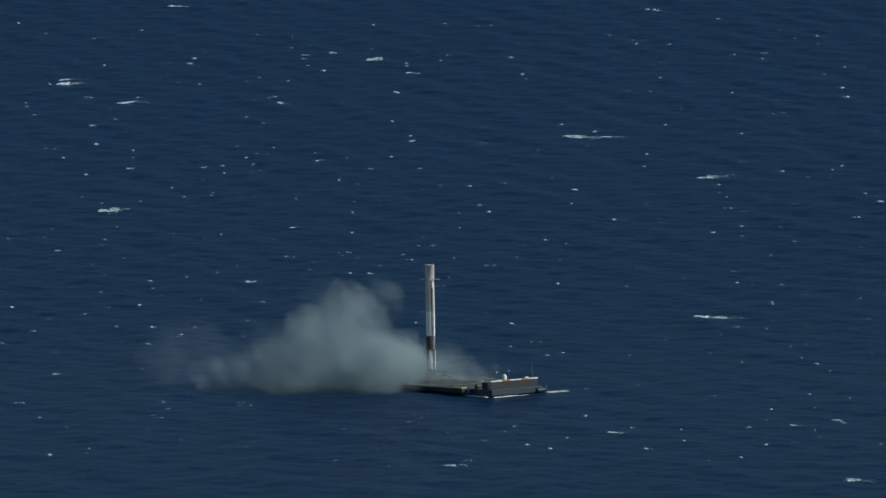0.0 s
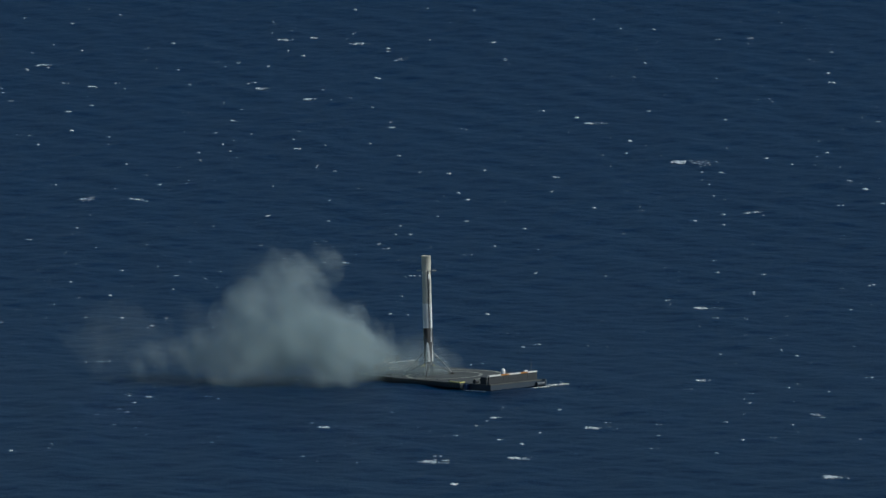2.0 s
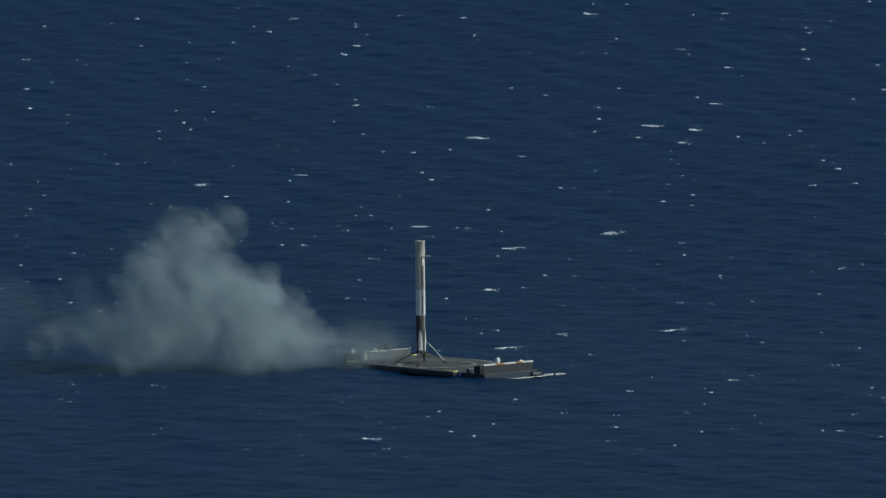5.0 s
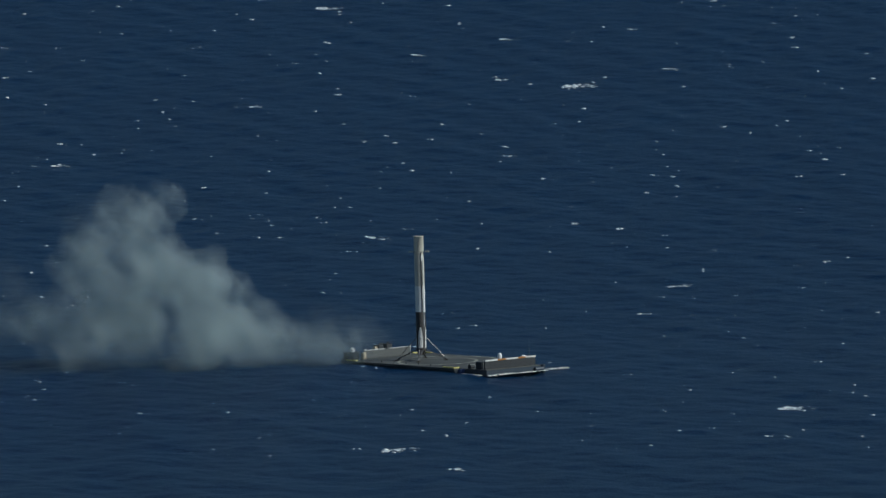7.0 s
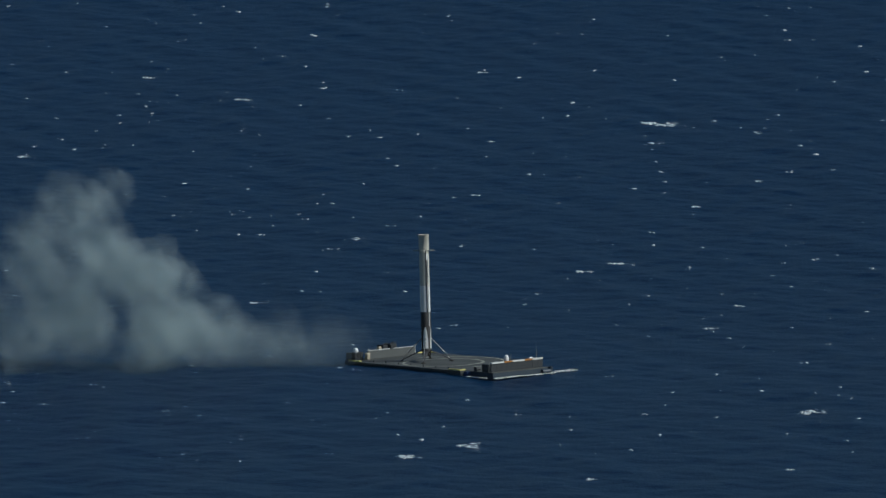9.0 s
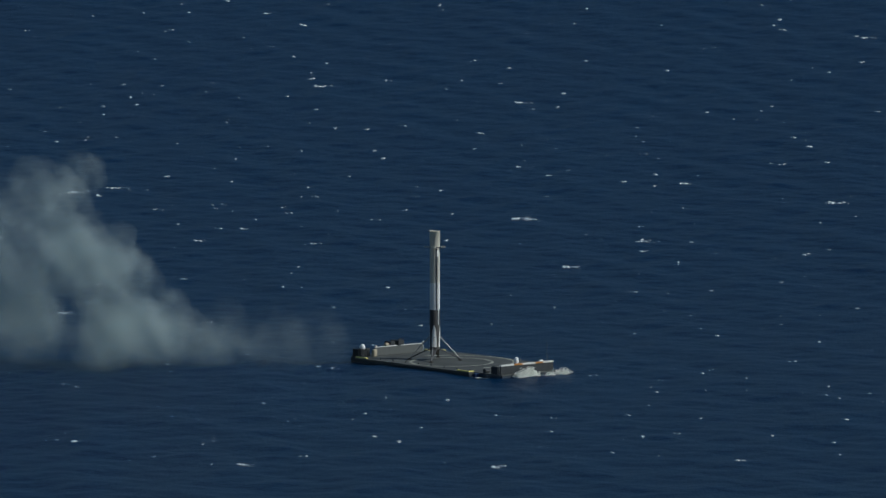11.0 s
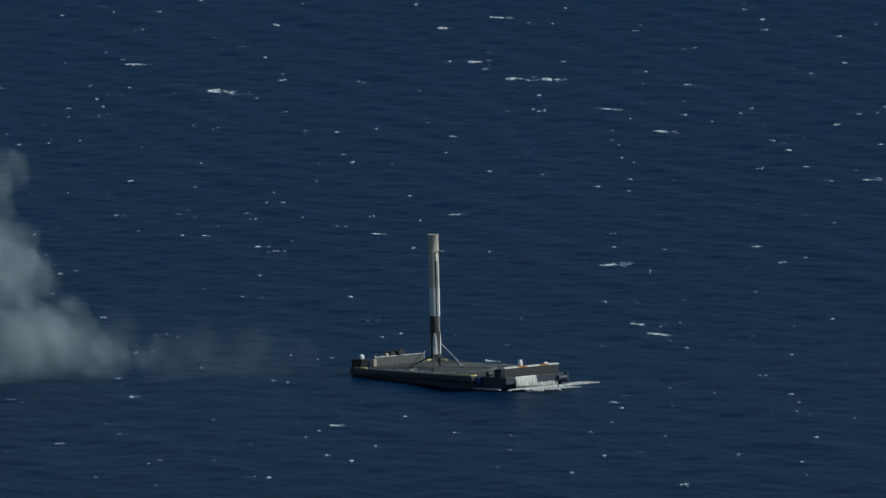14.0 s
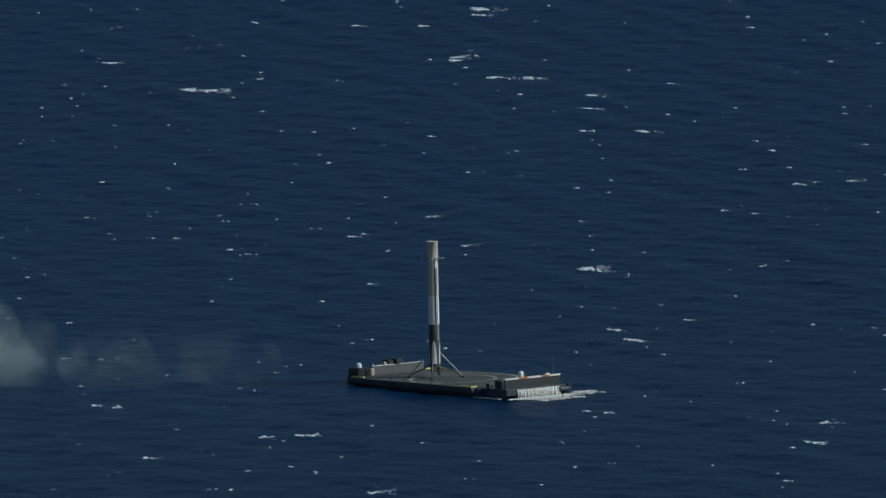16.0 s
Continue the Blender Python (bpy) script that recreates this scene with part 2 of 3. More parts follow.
def build_barge():
    b = tagged(new("landing_barge"), "black flat-decked landing barge with worn grey deck on open sea", "barge")
    bm = bmesh.new()
    prof = [(-39, 2.5), (46.2, 2.5), (46.2, 0.6), (42, -2.5), (-34, -2.5), (-39, 0.8)]
    for y in (-15.2, 11.8):
        bm.faces.new([bm.verts.new((x, y, z)) for x, z in (prof if y < 0 else prof[::-1])])
    bm.verts.ensure_lookup_table()
    n = len(prof)
    for i in range(n):
        j = (i + 1) % n
        bm.faces.new((bm.verts[i], bm.verts[n + n - 1 - i], bm.verts[n + n - 1 - j], bm.verts[j]))
    bmesh.ops.recalc_face_normals(bm, faces=bm.faces)
    part("hull", bm, HULL, b, "black steel hull with raked ends")
    part("deck", box(-39, 46.2, -15.2, 11.8, 2.5, TOP, 0.04), DECK, b, "worn grey steel deck scorched by the landing")
    part("deck_wing", box(-34, 30.5, -17.6, -15.2, 2.0, TOP, 0.04), DECK, b)
    part("deck_wing", box(-37, 26, 11.8, 23.5, 2.0, TOP, 0.04), DECK, b)
    part("wing_skirt", box(-33.8, 30.3, -17.3, -15.3, 0.9, 1.99, 0.04), HULL, b)
    for i in range(14):
        x = -32 + i * 4.7
        part("wing_bracket", add_rod(rod((x, -15.25, 0.2), (x, -17.2, 1.9), 0.16, n=6), (x + 1.2, -15.25, 0.2), (x + 1.2, -17.2, 1.9), 0.16, n=6), HULL, b)
    part("inner_ring", ring(14.3, 15.4, TOP + 0.005, TOP + 0.03, keep=lambda x, y: abs(y) < 17), RINGPAINT, b, "worn pale painted landing circle")
    part("outer_ring", ring(22.2, 23.3, TOP + 0.005, TOP + 0.03, -10, 165, 72, keep=lambda x, y: -16 < y < 23.2 and x > -33), RINGPAINT, b, "worn pale outer landing circle")
    for x0, x1, y0, y1 in ((23.5, 30.2, -17.4, -16.7), (29.5, 30.2, -16.6, -14.8), (-33.8, -31.6, -17.4, -16.5), (-30.6, -27.6, -17.4, -16.5), (-36.8, -36.0, 18, 23.3), (-35.9, -31, 22.6, 23.3)):
        part("corner_kerb", box(x0, x1, y0, y1, TOP + 0.005, TOP + 0.45, 0.03), YELLOW, b, "worn yellow corner kerb")

    def wall(name, x, y0, y1, z1, mat, label, count):
        w = part(name, box(x - 0.25, x + 0.25, y0, y1, TOP, z1 - 0.3, 0.03), mat, b, label)
        step = (y1 - y0) / count
        first = None
        for i in range(count):
            m = pose(x + 0.29, y0 + step * (i + 0.5), 0)
            if first is None:
                first = part("panel", box(-0.04, 0.05, -step / 2 + 0.012, step / 2 - 0.012, TOP + 0.1, z1 - 0.4, 0.02), mat, w)
                first.matrix_basis = m
            else:
                shared("panel", first, m, w)
        return w

    far = wall("blast_wall", -33.5, -8.6, 14.2, TOP + 3.3, WALLGREY, "grey steel blast wall of upright panels", 10)
    part("cap_rail", box(-33.85, -33.15, -8.6, 2.0, TOP + 3.1, TOP + 3.3, 0.03), PALE, far, "pale capping rail")
    part("cap_rail", box(-33.85, -33.15, 4.0, 14.2, TOP + 3.1, TOP + 3.3, 0.03), PALE, far, "pale capping rail")
    near = wall("blast_wall", 43.8, -14.2, 10.6, TOP + 3.3, DARKPAINT, "dark blast wall with a white and orange top band", 10)
    L = 24.8
    for a, c, mat, lab in ((0, 0.25, PALE, "white"), (0.25, 0.41, ORANGE, "orange"), (0.41, 0.65, PALE, "white"), (0.65, 0.80, ORANGE, "orange"), (0.80, 1, PALE, "white")):
        part("top_band", box(43.4, 44.4, -14.2 + a * L + 0.02, -14.2 + c * L - 0.02, TOP + 2.95, TOP + 3.5, 0.04), mat, near, lab + " painted band")
    # gear behind and beside the walls
    for x, y, w, hgt in ((-37, 1.6, 2.2, 5.2), (-37, 5.6, 2.8, 5.4)):
        g = part("generator", box(x - 1.8, x + 1.8, y - w / 2, y + w / 2, TOP, TOP + hgt - 0.7, 0.08), DARKPAINT, b, "dark generator housing")
        part("exhaust", rod((x + 1, y, TOP + hgt - 0.7), (x + 1, y, TOP + hgt), 0.25), DARKPAINT, g)
        part("frame", add_box(box(x + 1.7, x + 1.9, y - w / 2, y - w / 2 + 0.2, TOP + hgt - 0.7, TOP + hgt), x + 1.7, x + 1.9, y - w / 2 + 0.21, y + w / 2, TOP + hgt - 0.2, TOP + hgt), DARKPAINT, g)
    part("hose_reel", rod((-36, -1.5, TOP + 3.2), (-36, -0.3, TOP + 3.2), 0.9, n=16), TANBOX, b, "pale hose reel")
    c = part("equipment_container", box(-36.6, -33.6, -16.4, -10.6, TOP, TOP + 3.0, 0.06), DARKPAINT, b, "dark equipment container")
    for i in range(8):
        part("rib", box(-33.48, -33.36, -16.5 + i * 0.75, -16.2 + i * 0.75, TOP + 0.2, TOP + 2.8), DARKPAINT, c)
    r = part("radome", lathe([(0.95, 0), (1.0, 0.5), (0.95, 0.9), (0.75, 1.35), (0.4, 1.62), (0.02, 1.7)], 20), RADOME, b, "white satellite radome", True)
    r.matrix_basis = pose(-34.6, -13.4, TOP + 3.0)
    part("canvas_cover", box(-33.2, -31.6, -10.4, -8.7, TOP, TOP + 2.6, 0.25), TANBOX, b, "tan canvas-covered gear")
    part("lamp", rod((-32.9, -8.4, TOP + 3.3), (-32.9, -8.4, TOP + 3.9), 0.22), PALE, b)
    part("lamp", add_rod(rod((-33.5, 14.6, TOP), (-33.5, 14.6, TOP + 3.4), 0.1, n=8), (-33.5, 14.6, TOP + 3.4), (-33.5, 14.6, TOP + 4.0), 0.3, n=10), PALE, b, "small white lamp on a post")
    g = part("generator", box(39.8, 43.3, -15.1, -14.3, TOP, TOP + 2.6, 0.1), DARKPAINT, b, "black generator housing")
    part("lid", box(40.0, 43.1, -15.0, -14.4, TOP + 2.6, TOP + 2.85, 0.05), HULL, g)
    r = part("radome", lathe([(0.85, 0), (0.88, 0.5), (0.88, 1.5), (0.7, 2.05), (0.4, 2.35), (0.02, 2.45)], 20), RADOME, b, "tall white satellite radome", True)
    r.matrix_basis = pose(42.6, -5.6, TOP + 3.2)
    part("stand", box(-0.6, 0.6, -0.6, 0.6, -3.2, 0.0), DARKPAINT, r)
    part("antenna_mast", add_rod(rod((43.0, 8.6, TOP), (43.0, 8.6, TOP + 6.5), 0.16, 0.12, 8), (43.0, 8.6, TOP + 6.5), (43.0, 8.6, TOP + 10.2), 0.08, 0.05, 6), STEEL, b, "thin grey antenna mast")
    part("life_raft", rod((42.7, 5.2, TOP + 3.5), (42.7, 6.8, TOP + 3.5), 0.45, n=12), RADOME, b, "white life raft canister")
    part("aerial", rod((42.6, -3.6, TOP), (42.6, -3.6, TOP + 5.6), 0.1, 0.06, 6), STEEL, b)
    part("fender", add_rod(rod((46.6, 8.0, 1.3), (46.6, 11.8, 1.3), 0.9, n=14), (46.2, 12.5, -0.5), (46.2, 12.5, 3.0), 0.9, n=12), HULL, b, "black rubber bow fender")
    t = part("thruster", box(32.0, 33.8, -17.2, -15.3, -0.5, 2.6, 0.15), BLUE, b, "blue thruster housing")
    part("leg", rod((32.7, -16.4, -3.0), (32.7, -16.4, -0.4), 0.7, 0.8, 14), BLUE, t)
    part("winch", add_rod(rod((36.0, -14.8, TOP + 0.7), (36.0, -12.8, TOP + 0.7), 0.6, n=14), (36.0, -14.9, TOP + 0.7), (36.0, -14.75, TOP + 0.7), 0.95, n=14), DARKPAINT, b)
    for i in range(9):
        x = -30 + i * 7.2
        part("bollard", add_rod(rod((x, -14.6, TOP), (x, -14.6, TOP + 0.5), 0.18, n=8), (x, -14.6, TOP + 0.5), (x, -14.6, TOP + 0.62), 0.28, n=8), DARKPAINT, b)
    return b


barge = build_barge()


# ---- the booster ----
def build_booster():
    o = tagged(new("rocket_booster"), "tall soot-stained white rocket booster standing on four spread legs", "rocket")
    R = 1.83
    part("tank", lathe([(R, 18.4), (R, 41.0)], 48), TAN, o, "soot-stained white upper tank", True)
    part("clean_tank", lathe([(R + 0.015, 18.42), (R + 0.015, 28.2)], 48), WHITE, o, "white tank section", True)
    part("lower_tank", lathe([(R, 4.6), (R + 0.02, 18.4), (R, 18.45)], 48), SOOT, o, "soot-blackened lower tank", True)
    part("interstage", lathe([(R + 0.03, 41.0), (R + 0.05, 46.9), (R + 0.16, 47.0), (R + 0.16, 47.2), (R - 0.1, 47.2), (R - 0.1, 41.2), (0.05, 41.1)], 48), TAN, o, "cream interstage with an open top", True)
    part("interstage_band", lathe([(R + 0.09, 41.0), (R + 0.09, 41.35)], 48), STEEL, o)
    part("octaweb", lathe([(0.1, 3.4), (1.5, 3.4), (R + 0.05, 3.7), (R + 0.05, 4.6), (R, 4.7)], 48), SOOT, o, "black engine bay ring", True)
    first = None
    for i in range(9):
        a = radians(45 * i)
        m = pose(0, 0, 0) if i == 8 else pose(1.25 * math.cos(a), 1.25 * math.sin(a), 0)
        if first is None:
            first = part("engine_nozzle", lathe([(0.22, 3.5), (0.25, 3.2), (0.36, 2.8), (0.44, 2.4), (0.46, 2.2), (0.43, 2.2), (0.33, 2.8), (0.2, 3.4)], 16), DARKMETAL, o, "dark metal engine bell", True)
            first.matrix_basis = m
        else:
            shared("engine_nozzle", first, m, o)
    for z in (9.6, 14.0, 28.25, 33.6, 37.4):
        part("weld_band", lathe([(R + 0.02, z), (R + 0.045, z + 0.05), (R + 0.045, z + 0.2), (R + 0.02, z + 0.25)], 48), TAN if z > 20 else SOOT, o)
    # cable raceway up the side that faces the lens, and a feed line beside it
    for ang, z0, z1, wd, mat, nm, lab in ((-68, 18.5, 40.8, 0.34, DARKPAINT, "raceway", "dark cable raceway"), (-48, 13.0, 39.0, 0.22, WHITE, "feed_line", "white feed line"), (70, 6, 40.8, 0.3, WHITE, "raceway", "white cable raceway")):
        m = pose(0, 0, 0, 0, 0, ang)
        part(nm, box(R - 0.05, R + 0.24, -wd / 2, wd / 2, z0, z1, 0.04, m=m), mat, o, lab)
    # legs
    leg_angles = (-98, -8, 82, 172)
    for k, a in enumerate(leg_angles):
        leg = new("landing_leg")
        leg.parent, leg.matrix_basis = o, pose(0, 0, 0, 0, 0, a)
        tagged(leg, "black carbon landing leg spread out to the deck")
        bm = bmesh.new()
        root, foot = Vector((1.95, 0, 3.9)), Vector((9.2, 0, 0.45))
        secs = []
        for s, w, t in ((0, 1.15, 0.25), (0.25, 0.85, 0.38), (0.6, 0.5, 0.32), (1, 0.22, 0.2)):
            c = root.lerp(foot, s)
            up = Vector((0.43, 0, 0.9)) * t
            secs.append([bm.verts.new(v) for v in (c + Vector((0, -w, 0)), c + Vector((0, -w * 0.6, 0)) + up, c + Vector((0, w * 0.6, 0)) + up, c + Vector((0, w, 0)), c - up * 0.3)])
        for p, q in zip(secs, secs[1:]):
            for i in range(5):
                bm.faces.new((p[i], p[(i + 1) % 5], q[(i + 1) % 5], q[i]))
        bm.faces.new(secs[0][::-1])
        bm.faces.new(secs[-1])
        bmesh.ops.recalc_face_normals(bm, faces=bm.faces)
        part("leg_fairing", bm, CARBON, leg)
        part("strut", add_rod(add_rod(rod((1.85, 0, 8.6), (4.6, 0, 5.7), 0.20, 0.19, 12), (4.6, 0, 5.7), (7.0, 0, 3.1), 0.16, 0.15, 12), (7.0, 0, 3.1), (9.1, 0, 0.7), 0.12, 0.11, 12), STEEL, leg, "grey telescopic strut")
        part("foot_pad", lathe([(0.1, 0.0), (0.85, 0.0), (0.9, 0.12), (0.6, 0.35), (0.25, 0.5), (0.02, 0.55)], 20), DARKMETAL, leg, "round metal foot pad").matrix_basis = pose(9.3, 0, 0)
        part("hinge", rod((1.95, -1.1, 4.0), (1.95, 1.1, 4.0), 0.22, n=10), DARKMETAL, leg)
        # clean white paint that the folded leg had covered
        bm = bmesh.new()
        rows = ((4.9, 0.52), (7.0, 0.5), (9.5, 0.42), (11.2, 0.32), (12.4, 0.16), (12.8, 0.05))
        ring_rows = []
        for z, half in rows:
            ring_rows.append([bm.verts.new(((R + 0.06) * math.cos(t), (R + 0.06) * math.sin(t), z)) for t in [half * (j / 4 - 1) for j in range(9)]])
        for p, q in zip(ring_rows, ring_rows[1:]):
            for j in range(8):
                bm.faces.new((p[j], p[j + 1], q[j + 1], q[j]))
        part("leg_recess", bm, WHITE, leg, "clean white paint where the leg was folded", True)
        part("latch", box(R, R + 0.2, -0.15, 0.15, 13.2, 13.8, 0.03), SOOT, leg)
    # lattice fins
    for a in (-100, -10, 80, 170):
        fin = new("grid_fin")
        fin.parent, fin.matrix_basis = o, pose(0, 0, 41.3, 0, 0, a)
        tagged(fin, "grey lattice steering fin folded out")
        part("fin_arm", rod((R - 0.1, 0, 0), (R + 0.45, 0, 0), 0.2, n=12), STEEL, fin)
        bm = bmesh.new()
        for x0, x1, y0, y1 in ((R + 0.4, R + 0.5, -0.65, 0.65), (R + 1.9, R + 2.0, -0.65, 0.65), (R + 0.51, R + 1.89, -0.65, -0.57), (R + 0.51, R + 1.89, 0.57, 0.65)):
            add_box(bm, x0, x1, y0, y1, -0.2, 0.2)
        part("fin_frame", bm, TAN, fin)
        bm = bmesh.new()
        for i in range(1, 6):
            add_box(bm, R + 0.5 + i * 0.23, R + 0.53 + i * 0.23, -0.565, 0.565, -0.15, 0.15)
        for j in range(-2, 3):
            add_box(bm, R + 0.51, R + 1.89, j * 0.19 - 0.012, j * 0.19 + 0.012, -0.16, 0.16)
        part("lattice", bm, TAN, fin)
    part("antenna_pod", box(-0.5, 0.5, -R - 0.25, -R + 0.05, 37.8, 40.2, 0.1, m=pose(0, 0, 0, 0, 0, 32)), WHITE, o)
    part("top_bracket", add_box(box(-2.7, -1.7, -0.15, 0.15, 46.9, 47.1), -2.7, -2.55, -0.15, 0.15, 47.1, 47.4), STEEL, o)
    for i in range(4):
        a = radians(45 + 90 * i)
        part("pusher_pin", rod((1.75 * math.cos(a), 1.75 * math.sin(a), 47.1), (1.75 * math.cos(a), 1.75 * math.sin(a), 47.55), 0.09, n=8), STEEL, o)
    return o


booster = build_booster()


# ---- smoke: rigid puffs of thin veils that drift downwind and spread ----
scene.cycles.transparent_max_bounces = 256


def puff_mesh(seed, veils, mat):
    """A lumpy puff of radius about one: veils one inside another, so that it thins out towards its rim."""
    src = bmesh.new()
    bmesh.ops.create_icosphere(src, subdivisions=3, radius=1)
    src.verts.ensure_lookup_table()
    v0 = np.array([v.co for v in src.verts])
    f0 = np.array([[v.index for v in f.verts] for f in src.faces])
    src.free()
    g = random.Random(seed)
    shift = Vector((g.uniform(-50, 50), g.uniform(-50, 50), g.uniform(-50, 50)))
    vs, fs = [], []
    for k in range(veils):
        r = 0.22 + 0.78 * ((k + 0.5) / veils) ** 0.8
        lump = []
        for p in v0:
            q = Vector(p) * (0.55 + 0.5 * r)
            billow = 1 - abs(noise.noise(q * 1.9 + shift + Vector((k * 0.12, 0, 0)))) * 1.4
            fine = 1 - abs(noise.noise(q * 5.0 + shift + Vector((0, 0, k * 0.25)))) * 1.6
            lump.append(0.60 + 0.34 * billow + 0.06 * fine + 0.26 * noise.noise(q * 1.1 - shift))
        fs.append(f0 + len(v0) * k)
        vs.append(v0 * (r * np.array(lump))[:, None])
    me = bpy.data.meshes.new("puff")
    me.from_pydata(np.concatenate(vs).tolist(), [], np.concatenate(fs).tolist())
    me.polygons.foreach_set("use_smooth", [True] * len(me.polygons))
    me.materials.append(mat)
    return me


SMOKE_ROWS = []


def build_smoke():
    cloud = tagged(new("smoke_cloud"), "grey-blue billowing smoke cloud drifting low over the sea", "smoke", kind="stuff")
    g = random.Random(11)
    full, thin, haze = [puff_mesh(i, 7, SMOKE) for i in range(5)], [puff_mesh(20 + i, 7, THIN_SMOKE) for i in range(3)], [puff_mesh(40 + i, 5, HAZE) for i in range(3)]

    def puff(x, y, z, size, v0, v1, vz, vy, kind):
        """A puff that drifts at v0 at first and at v1 from the ninth second on, and faster still at the end."""
        o = new("puff", g.choice(kind))
        o.parent = cloud
        o.scale = (size * 1.24, size * 1.24, size * 1.2)
        turn = [g.uniform(-180, 180) for _ in range(3)]
        spin = [g.uniform(-2.5, 2.5) for _ in range(3)]
        rows = []
        for t in (0, 1.5, 3, 5, 7, 8, 9, 10, 11, 12, 13, 14.5, 16):
            far = v0 * min(t, 8) + (v0 + v1) / 2 * min(max(t - 8, 0), 1) + v1 * max(t - 9, 0) - (3.5 if v1 > -9 else 1.5) * max(t - 12, 0)
            up = vz * (1 - math.exp(-t / 9)) * 9
            rows.append((t, pose(x + far, y + vy * t, z + up, *[a + s * t for a, s in zip(turn, spin)])))
        SMOKE_ROWS.append((o, rows))

    # x from the booster, height, size, drift early and late, climb, how many, how thick
    head = (
        (-32, 34, 9, -11.0, -5.5, 5.0, 3, full), (-33, 27, 11, -10.8, -6, 4.6, 3, full), (-28, 20, 11, -10.2, -7, 4.3, 4, full),
        (-35, 15, 12, -10.2, -7.5, 3.6, 4, full), (-22, 12, 11, -8.8, -8.5, 3.2, 4, full), (-52, 26, 8, -11.0, -7, 4.2, 2, full),
        (-54, 18, 11, -10.8, -7.5, 3.4, 3, full), (-48, 11, 12, -10.4, -8.5, 2.4, 4, full), (-67, 9, 10, -11.0, -10, 2.0, 3, full),
    )
    base = (
        (-8, 8, 9, -9.8, -8.6, 4.2, 4, full), (-16, 12, 10, -10.2, -8.6, 4.7, 4, full), (-22, 7, 12, -9.2, -8.8, 0.8, 4, full),
        (-12, 7, 11, -8.6, -8.8, 0.9, 4, full), (-78, 7, 9, -11.5, -11, 1.6, 3, full), (-40, 8, 12, -9.6, -9.5, 1.3, 4, full),
        (-60, 6, 10, -10.4, -10, 0.9, 3, full), (-17, 9, 10, -7.4, -10, 1.4, 4, full), (-24, 7, 11, -8.4, -9.5, 1.0, 3, full),
        (-50, 9, 12, -10.2, -9.5, 1.2, 3, full), (-9, 6, 9, -7.2, -10.5, 0.9, 3, full),
    )
    veil = (
        (-4, 5, 9, -6.7, -11, 0.6, 3, thin), (-14, 6, 10, -7.4, -10.5, 0.9, 4, thin), (0, 6, 8, -6.4, -11.5, 0.6, 3, thin),
        (8, 5, 7, -6.3, -11.5, 0.4, 3, thin), (17, 4.5, 6, -7.4, -11.5, 0.2, 3, thin), (-72, 15, 15, -12, -10, 2.4, 2, haze),
        (-100, 13, 15, -12.5, -10, 2.2, 3, haze), (-46, 31, 11, -11.2, -8, 4.4, 2, haze), (-4, 4, 11, -3.6, -4.5, 0.3, 1, haze),
        (2, 4, 12, -4.2, -6.5, 0.3, 2, haze), (-2, 4, 11, -4.2, -1.6, 0.3, 2, haze), (6, 4, 12, -5.0, -8.5, 0.3, 2, haze),
    )
    for x, z, size, v0, v1, vz, n, kind in head + base + veil:
        for _ in range(n):
            puff(x + g.gauss(0, 4.0), g.uniform(-32, 10) if x < -14 else g.uniform(-10, 12), max(0.42 * size, z + g.gauss(0, 2.0)), size * g.uniform(0.85, 1.15), v0 + g.gauss(0, 0.3), v1 + g.gauss(0, 0.4), vz + g.gauss(0, 0.25), g.gauss(0, 0.4), kind)
    return cloud


smoke = build_smoke()


# ---- foam ----
LUMP_V = np.array([(0, 0, 1)] + [(math.cos(k * 1.0472), math.sin(k * 1.0472), 0.35) for k in range(6)] + [(1.15 * math.cos(k * 1.0472 + 0.5), 1.15 * math.sin(k * 1.0472 + 0.5), -0.5) for k in range(6)])
LUMP_F = np.array([(0, 1 + k, 1 + (k + 1) % 6) for k in range(6)] + [(1 + k, 7 + k, 1 + (k + 1) % 6) for k in range(6)] + [(1 + (k + 1) % 6, 7 + k, 7 + (k + 1) % 6) for k in range(6)])


def lumps_mesh(name, centres, radii, heights, g, mat=None):
    """Foam as many low, uneven lumps. centres: n x 3, radii along x and y: n x 2, heights: n."""
    n = len(centres)
    v = np.repeat(LUMP_V[None], n, 0) * g.uniform(0.6, 1.4, (n, 13, 1))
    a = g.uniform(0, 6.283, n)
    x, y = v[..., 0] * np.cos(a)[:, None] - v[..., 1] * np.sin(a)[:, None], v[..., 0] * np.sin(a)[:, None] + v[..., 1] * np.cos(a)[:, None]
    v = np.stack([x * radii[:, :1], y * radii[:, 1:], v[..., 2] * heights[:, None]], -1) + centres[:, None, :]
    f = (LUMP_F[None] + (np.arange(n) * 13)[:, None, None]).reshape(-1, 3)
    me = bpy.data.meshes.new(name)
    me.from_pydata(v.reshape(-1, 3).tolist(), [], f.tolist())
    me.polygons.foreach_set("use_smooth", [True] * len(me.polygons))
    me.materials.append(mat or FOAM)
    return me


